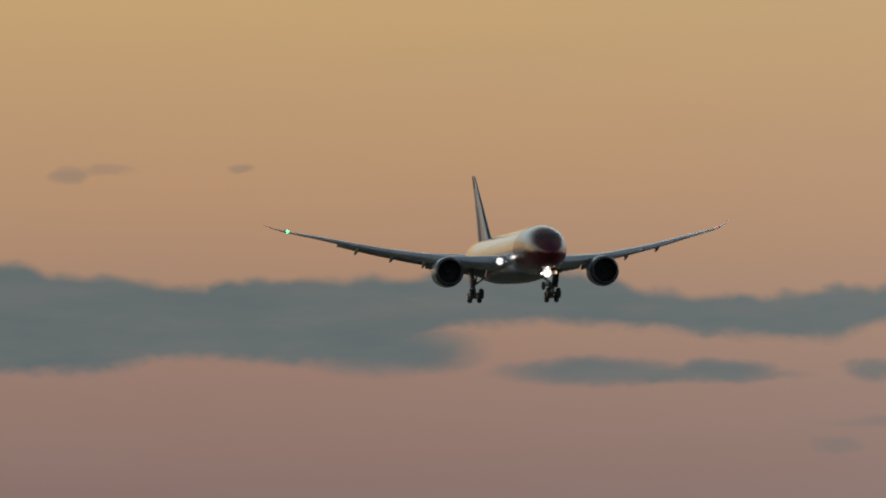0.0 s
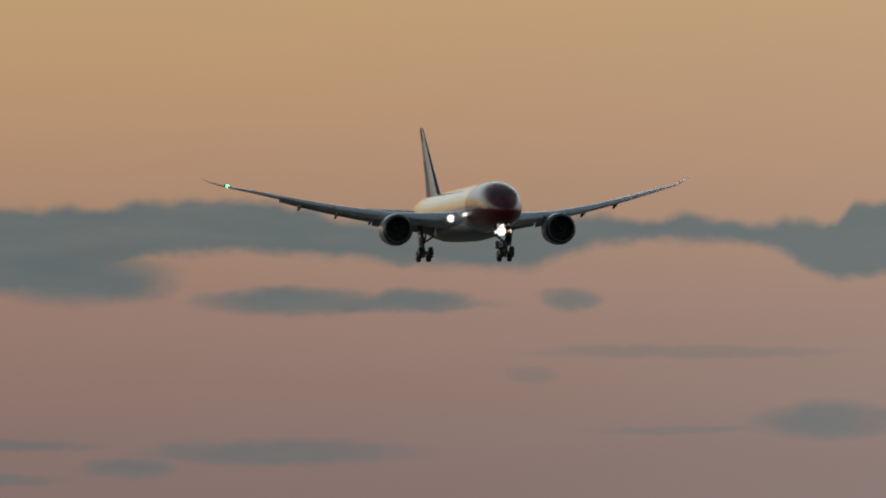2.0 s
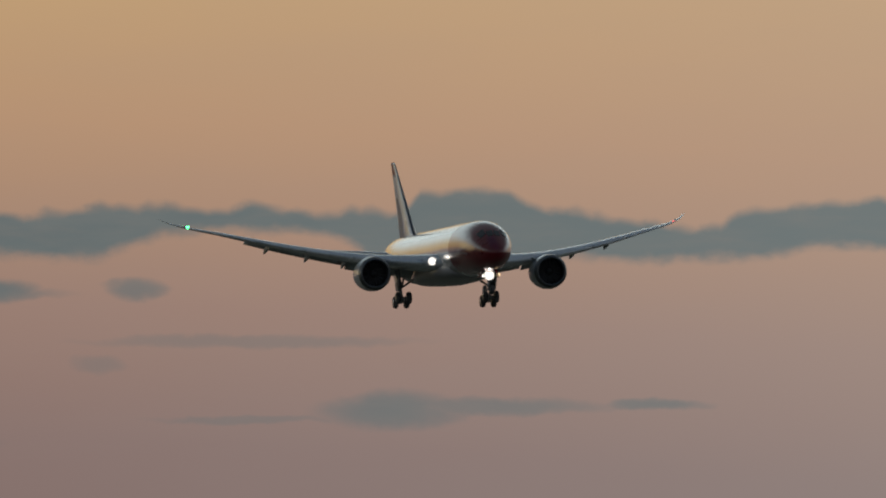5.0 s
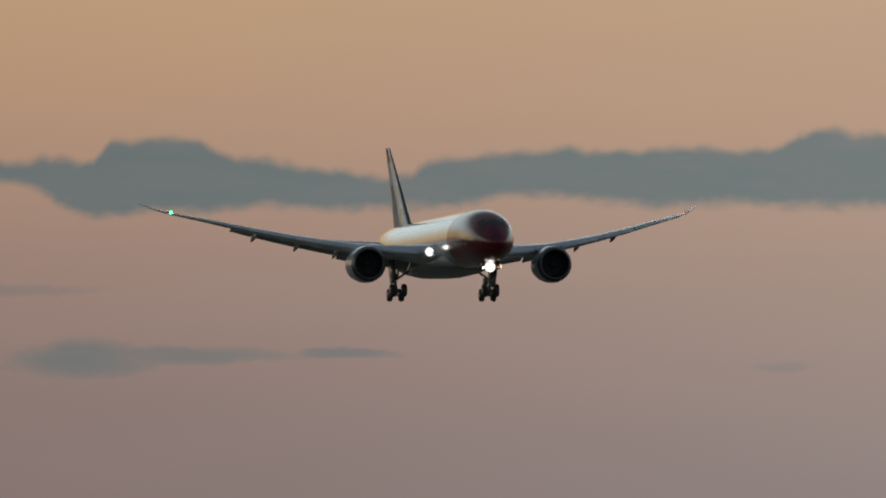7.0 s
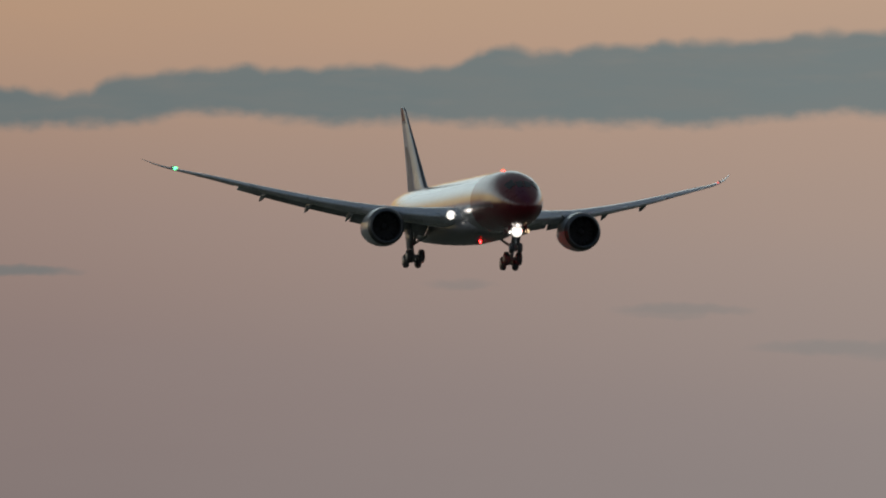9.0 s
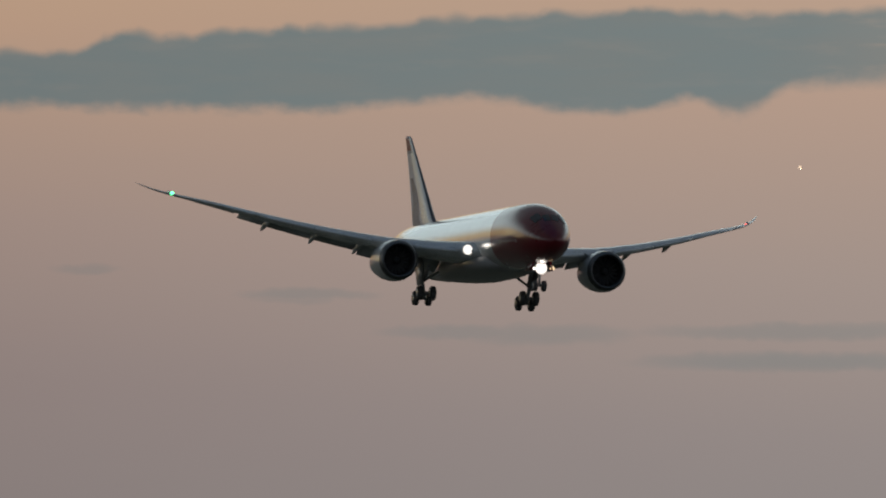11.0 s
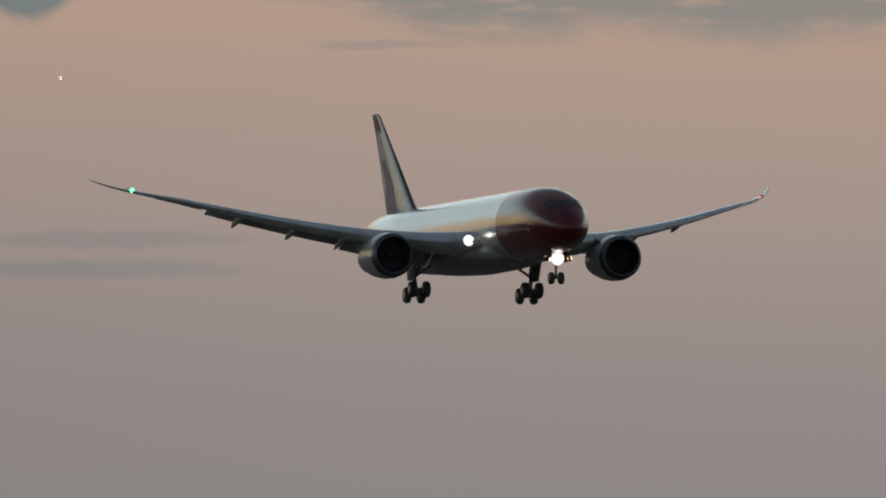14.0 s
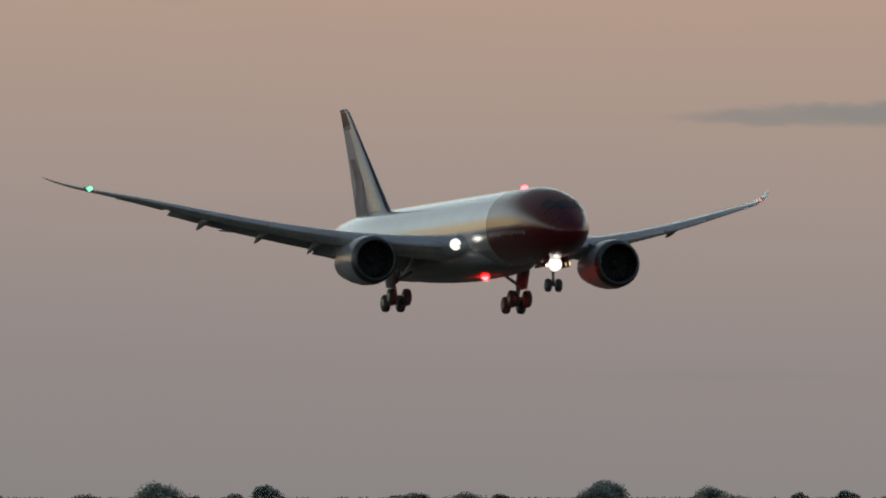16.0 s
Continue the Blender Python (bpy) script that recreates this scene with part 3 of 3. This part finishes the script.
def build_tail(root):
    def tail_ring(le, ch, z, th):
        r = []
        for x, h in foil():
            r.append(P(le + x * ch, h * ch * th, z))
        return r
    stations = [(2.2, 45.6, 10.2), (3.2, 47.6, 8.6), (5, 49.9, 7.1), (7, 52.4, 5.5), (8.8, 54.7, 4.1), (9.9, 56.1, 3.3), (10.2, 56.45, 3.1), (10.45, 56.8, 2.9), (11.3, 57.9, 2.3), (11.6, 58.6, 1.8)]
    bm = loft([tail_ring(le, ch, z, 0.10) for z, le, ch in stations])
    for f in bm.faces:
        z = f.calc_center_median().z
        le, ch = interp(stations, z)
        edge = (MID - f.calc_center_median().x - le) / ch < 0.05
        share = (MID - f.calc_center_median().x - le) / ch
        # white strip ahead of the red tip is a painted light reflection
        f.material_index = 1 if edge else (2 if z > 10.3 and share > 0.3 else (3 if 9.9 < z < 10.2 and share > 0.3 else (4 if share > 0.4 and z < 10.2 else 0)))
    fin = part("fin", bm, [TAIL, NAVY, TIP_RED, PICTURE, LAVENDER], root, "white tail fin with a red tip")
    for side in (1, -1):
        # plain grey field on the fin's rear half
        bm = bmesh.new()
        g = []
        for i in range(9):
            z = 2.9 + 4.6 * i / 8
            le, ch = interp([(a, b, c) for a, b, c in stations], z)
            row = []
            for j in range(7):
                x = 0.45 + 0.07 * math.sin(i * 0.9 + 0.5) + 0.03 * i / 8 + (0.46 - 0.02 * i) * j / 6
                t = 2.97 * math.sqrt(x) - 1.26 * x - 3.52 * x * x + 2.84 * x ** 3 - 1.015 * x ** 4
                hh = (t * 0.55 + 0.02) if side > 0 else t * 0.45
                row.append(bm.verts.new(P(le + x * ch, side * (hh * ch * 0.10 + 0.03), z)))
            g.append(row)
        for i in range(8):
            for j in range(6):
                bm.faces.new((g[i][j], g[i][j + 1], g[i + 1][j + 1], g[i + 1][j]))
        part("tail_picture", bm, PICTURE, fin, "plain grey picture field")
        rings = []
        for y, le, ch in ((0.8, 52.6, 6.6), (3, 54.3, 5.4), (6, 56.5, 3.9), (9, 58.8, 2.5), (9.9, 59.9, 1.5)):
            rings.append(section(y, le, ch, 0.1, 0.85 + 0.105 * y, side))
        part("tailplane", loft(rings), WING, root, "grey horizontal tailplane")


def build_engine(root, side):
    e = new("engine")
    e.parent = root
    tagged(e, "large grey turbofan with a polished intake lip")
    c = P(19.45, side * 9.95, -2.34)
    # outer cowl from the lip back; along x forward
    outer = [(-6.6, 1.30), (-5.6, 1.5), (-4.2, 1.74), (-2.8, 1.90), (-1.5, 1.94), (-0.55, 1.85)]
    bm = loft([ring(c + Vector((a, 0, 0)), r, r, 48, (0, 1, 0), (0, 0, 1)) for a, r in outer], caps=False)
    part("cowl", bm, NACELLE, e)
    lip = [(-0.56, 1.85), (-0.3, 1.78), (-0.1, 1.68), (0.0, 1.58), (-0.02, 1.50), (-0.15, 1.44), (-0.5, 1.40)]
    bm = loft([ring(c + Vector((a, 0, 0)), r, r, 48, (0, 1, 0), (0, 0, 1)) for a, r in lip], caps=False)
    part("intake_lip", bm, METAL, e, "polished metal intake lip")
    bm = loft([ring(c + Vector((a, 0, 0)), r, r, 48, (0, 1, 0), (0, 0, 1)) for a, r in ((-0.48, 1.405), (-1.0, 1.42), (-1.7, 1.44), (-1.75, 0.02))], caps=False)
    part("intake_duct", bm, DARK, e, "intake duct, its shade in the dark colour")
    part("spinner", lathe([(-1.6, 0.42), (-1.3, 0.36), (-1.0, 0.22), (-0.85, 0.03)], 24, c), BLADE, e)
    for i in range(18):
        a = 2 * math.pi * i / 18
        bm = bmesh.new()
        rr = []
        for k in range(5):
            r = 0.36 + 1.05 * k / 4
            tw = radians(35 + 25 * k / 4)
            q = Vector((0, math.cos(a + 0.12 * k / 4), math.sin(a + 0.12 * k / 4)))
            t = Vector((0, -q.z, q.y))
            d = t * math.cos(tw) * (0.12 + 0.34 * k / 4) + Vector((math.sin(tw) * 0.16, 0, 0))
            m = c + Vector((-1.5, 0, 0)) + q * r
            o = d.cross(q).normalized() * 0.02
            rr.append([m + d + o, m - d + o, m - d - o, m + d - o])
        loft(rr, bm=bm)
        part("fan_blade", bm, BLADE, e)
    part("core_nozzle", lathe([(-5.2, 1.05), (-6.6, 0.95), (-7.6, 0.72), (-8.4, 0.35), (-8.8, 0.03)], 28, c), METAL, e)
    rings = []
    for s, zt, zb, h in ((20.9, -0.50, -0.8, 0.10), (22.4, -0.38, -1.1, 0.26), (25.5, -0.62, -1.6, 0.3), (28.5, -0.95, -1.7, 0.25), (31.0, -1.2, -1.5, 0.05)):
        rings.append([P(s, side * 9.95 + dy * h, z) for dy, z in ((-1, zb), (1, zb), (1, zt), (-1, zt))])
    part("pylon", loft(rings), NACELLE, e)
    # chine on the inboard side
    bm = loft([[c + Vector((-1.4, -side * 1.35, 1.30)), c + Vector((-1.45, -side * 1.30, 1.34)), c + Vector((-2.9, -side * 1.3, 1.30))],
               [c + Vector((-2.0, -side * 1.75, 1.62)), c + Vector((-2.05, -side * 1.72, 1.66)), c + Vector((-2.9, -side * 1.7, 1.6))]])
    part("chine", bm, NACELLE, e)


def wheel(parent, c, r, wdt, side):
    c = Vector(c)
    prof = [(-wdt / 2, r * 0.55), (-wdt * 0.5, r * 0.8), (-wdt * 0.40, r * 0.94), (-wdt * 0.2, r), (wdt * 0.2, r), (wdt * 0.40, r * 0.94), (wdt * 0.5, r * 0.8), (wdt / 2, r * 0.55)]
    w = part("wheel", lathe(prof, 32, c, "y"), RUBBER, parent, "black tyre on a steel rim")
    part("rim", lathe([(-wdt * 0.52, r * 0.2), (-wdt * 0.52, r * 0.5), (-wdt * 0.4, r * 0.53), (wdt * 0.4, r * 0.53), (wdt * 0.52, r * 0.5), (wdt * 0.52, r * 0.2)], 24, c, "y"), STEEL, w)
    return w


def build_gear(root):
    for side in (1, -1):
        g = new("main_gear")
        g.parent = root
        tagged(g, "lowered four-wheel main landing gear")
        x, y, z = 30.0, side * 4.95, -4.98
        tilt = 0.22
        for f in (-1, 1):
            for d in (-1, 1):
                wheel(g, P(x + f * 0.76, y + d * 0.62, z + f * -tilt + 0.0), 0.68, 0.52, side)
            part("axle", tube(P(x + f * 0.76, y - 0.62, z - f * tilt), P(x + f * 0.76, y + 0.62, z - f * tilt), 0.11), STEEL, g)
        part("bogie_beam", tube(P(x - 0.9, y, z + tilt), P(x + 0.9, y, z - tilt), 0.17), STEEL, g)
        part("strut", tube(P(x, y, z), P(x + 0.1, y + side * 0.25, -3.4), 0.17, 0.2), STEEL, g)
        part("outer_cylinder", tube(P(x + 0.05, y + side * 0.2, -3.7), P(x + 0.1, y + side * 0.5, -1.5), 0.27, 0.3), STEEL, g)
        part("side_brace", tube(P(x, y + side * 0.1, -3.6), P(x, y - side * 1.3, -2.7), 0.12), STEEL, g)
        part("drag_brace", tube(P(x, y, -3.6), P(x - 1.3, y, -2.3), 0.12), STEEL, g)
        bm = loft([[P(x - 1.5, y + side * 0.58, -2.0), P(x + 1.3, y + side * 0.58, -2.0), P(x + 1.3, y + side * 0.70, -2.0), P(x - 1.5, y + side * 0.70, -2.0)],
                   [P(x - 1.1, y + side * 0.40, -4.0), P(x + 0.9, y + side * 0.40, -4.0), P(x + 0.9, y + side * 0.52, -4.0), P(x - 1.1, y + side * 0.52, -4.0)]])
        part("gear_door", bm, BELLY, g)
    g = new("nose_gear")
    g.parent = root
    tagged(g, "lowered twin-wheel nose landing gear with lamps")
    for d in (-1, 1):
        wheel(g, P(5.45, d * 0.42, -4.85), 0.51, 0.4, d)
    part("axle", tube(P(5.45, -0.42, -4.85), P(5.45, 0.42, -4.85), 0.08), STEEL, g)
    part("strut", tube(P(5.45, 0, -4.85), P(5.55, 0, -3.6), 0.11), STEEL, g)
    part("outer_cylinder", tube(P(5.52, 0, -3.75), P(5.7, 0, -2.5), 0.17), STEEL, g)
    part("drag_brace", tube(P(5.6, 0, -3.6), P(7.6, 0, -2.8), 0.08), STEEL, g)
    for d in (-1, 1):
        bm = loft([[P(4.3, d * 0.75, -2.6), P(7.2, d * 0.75, -2.75), P(7.2, d * 0.8, -2.75), P(4.3, d * 0.8, -2.6)],
                   [P(4.4, d * 0.95, -3.45), P(7.1, d * 0.95, -3.5), P(7.1, d * 0.99, -3.5), P(4.4, d * 0.99, -3.45)]])
        part("gear_door", bm, RED, g)
    for y, z, r in ((0, -3.24, 0.56), (-0.72, -3.32, 0.15)):
        bm = lathe([(-0.25, 0.1), (-0.12, r * 0.8), (0.0, r * 1.05), (0.02, r * 1.05)], 24, P(5.05, y, z))
        h = part("lamp_housing", bm, STEEL, g)
        bm = lathe([(0.022, r), (0.07, r * 0.85), (0.1, r * 0.25), (0.11, 0.01)], 24, P(5.05, y, z))
        for f in bm.faces:
            f.material_index = int(max(math.hypot(v.co.y - y, v.co.z - z) for v in f.verts) < r * 0.3)
        part("lamp_glass", bm, [BOWL, LANDING], h, "glaring white landing lamp")
    bm = lathe([(0.0, 0.22), (0.06, 0.2), (0.1, 0.03)], 18, P(5.0, 1.05, -3.2))
    part("taxi_lamp", bm, AMBER, g, "dim amber taxi lamp")


SPIN = []


def flasher(parent, at, turn, r, skin, light, delay, last):
    """A half ball of light on a round plate, which turns over to face out (along x of turn) or into its housing."""
    bm = lathe([(0.0, r), (r * 0.35, r * 0.94), (r * 0.7, r * 0.71), (r * 0.92, r * 0.38), (r, 0.01)], 24, mat=1)
    lathe([(-0.03, r * 1.02), (0.0, r * 1.02)], 24, bm=bm)
    rotor = part("flashing_lamp", bm, [skin, light], parent, "half ball of light on a turning plate")
    SPIN.append((rotor, Matrix.Translation(at) @ turn, delay, last))


def build_beacon(root, at, up, skin):
    """A red anti-collision light on the hull."""
    b = new("beacon")
    b.parent = root
    b.location = at
    tagged(b, "red flashing beacon")
    part("base", lathe([(-0.2 * up, 0.38), (0.0 * up, 0.35), (0.02 * up, 0.33)], 24, (0, 0, 0), "z"), skin, b)
    flasher(b, (0, 0, 0), Matrix.Rotation(radians(-90 * up), 4, "Y"), 0.29, skin, BEACON, 0.14, 0.17)


def build_airliner():
    root = new("airliner")
    tagged(root, "white twin-engined airliner with red nose, gear down, landing lights lit", "airplane")
    build_hull(root)
    for side in (-1, 1):
        build_wing(root, side)
        build_engine(root, side)
    build_tail(root)
    build_gear(root)
    build_beacon(root, P(12.6, 0, 2.93), 1, RED)
    build_beacon(root, P(22.6, 0, -3.40), -1, BELLY)
    for side in (-1, 1):
        at, turn = P(38.0, side * 27.9, 3.86), Matrix.Rotation(radians(-14), 4, "Z")
        bm = loft([[turn @ v for v in ring((x, 0, 0), r, r, 20, (0, 1, 0), (0, 0, 1))] for x, r in ((0.02, 0.135), (-0.1, 0.155), (-0.35, 0.13), (-0.7, 0.02))], caps=False)
        bm.transform(Matrix.Translation(at))
        part("strobe_fairing", bm, WING, root, "grey lamp fairing")
        flasher(root, at, turn, 0.13, WING, STROBE, 0.0, 0.2)
    return root


def build_far_speck():
    """A far bright speck of unknown kind, in the made-up form of a lantern."""
    g = new("far_speck")
    paper = lamp_glass("speck_glow", (1.0, 0.72, 0.5, 1), 0.95)
    flame = lamp_glass("flame", (1.0, 0.8, 0.5, 1), 12)
    part("speck_body", lathe([(0.0, 0.15), (0.08, 0.19), (0.18, 0.21), (0.28, 0.19), (0.35, 0.11), (0.38, 0.02)], 24, (0, 0, 0), "z"), paper, g, "glowing orange-white body of the far speck")
    part("hoop", loft([ring((0, 0, z), r, r, 24, (1, 0, 0), (0, 1, 0)) for z, r in ((-0.03, 0.15), (-0.03, 0.165), (0.0, 0.165), (0.0, 0.15))], caps=False), STEEL, g)
    part("speck_core", lathe([(-0.07, 0.03), (-0.04, 0.05), (0.0, 0.03)], 12, (0, 0, 0), "z"), flame, g)
    return tagged(g, "small glowing speck drifting far off, shaped as a lantern", "lantern")


build_sky()
build_ground()
build_trees()
airliner = build_airliner()
lantern = build_far_speck()


def motions():
    walk(airliner, [(r[0], pose(r[3], r[4], r[5] + EYE, r[8], r[7], r[6])) for r in FLIGHT])
    # strobes and beacons flash every 1.411 s: the lamp turns out and in again
    for rotor, at, delay, last in SPIN:
        rows = [(0.0, 0.0)]
        for i in range(12):
            on = 0.17 + 1.411 * i + delay
            off = on + last
            rows += [(on - 0.1, 0), (on - 0.067, 60), (on - 0.033, 120), (on, 180), (off, 180), (off + 0.033, 240), (off + 0.067, 300), (off + 0.1, 360)]
        rows = [r for r in rows if 0 <= r[0] <= 16.0]
        if rows[-1][0] < 16.0:
            rows.append((16.0, rows[-1][1]))
        walk(rotor, [(t, at @ Matrix.Rotation(radians(a + 180), 4, "Z")) for t, a in rows])
    # the speck drifts slowly westwards
    rows = []
    for t in (0, 4, 8, 11.3, 14, 16):
        az = (4509 - 18.5 * (t - 11.3) - 784) / FOCAL
        el = (HORIZON - 705 - 1.7 * (t - 11.3)) / FOCAL
        rows.append((t, pose(2900 * math.sin(az), 2900 * math.cos(az), EYE + 2900 * math.tan(el), 20, 25, 15 * t)))
    walk(lantern, rows)


motions()
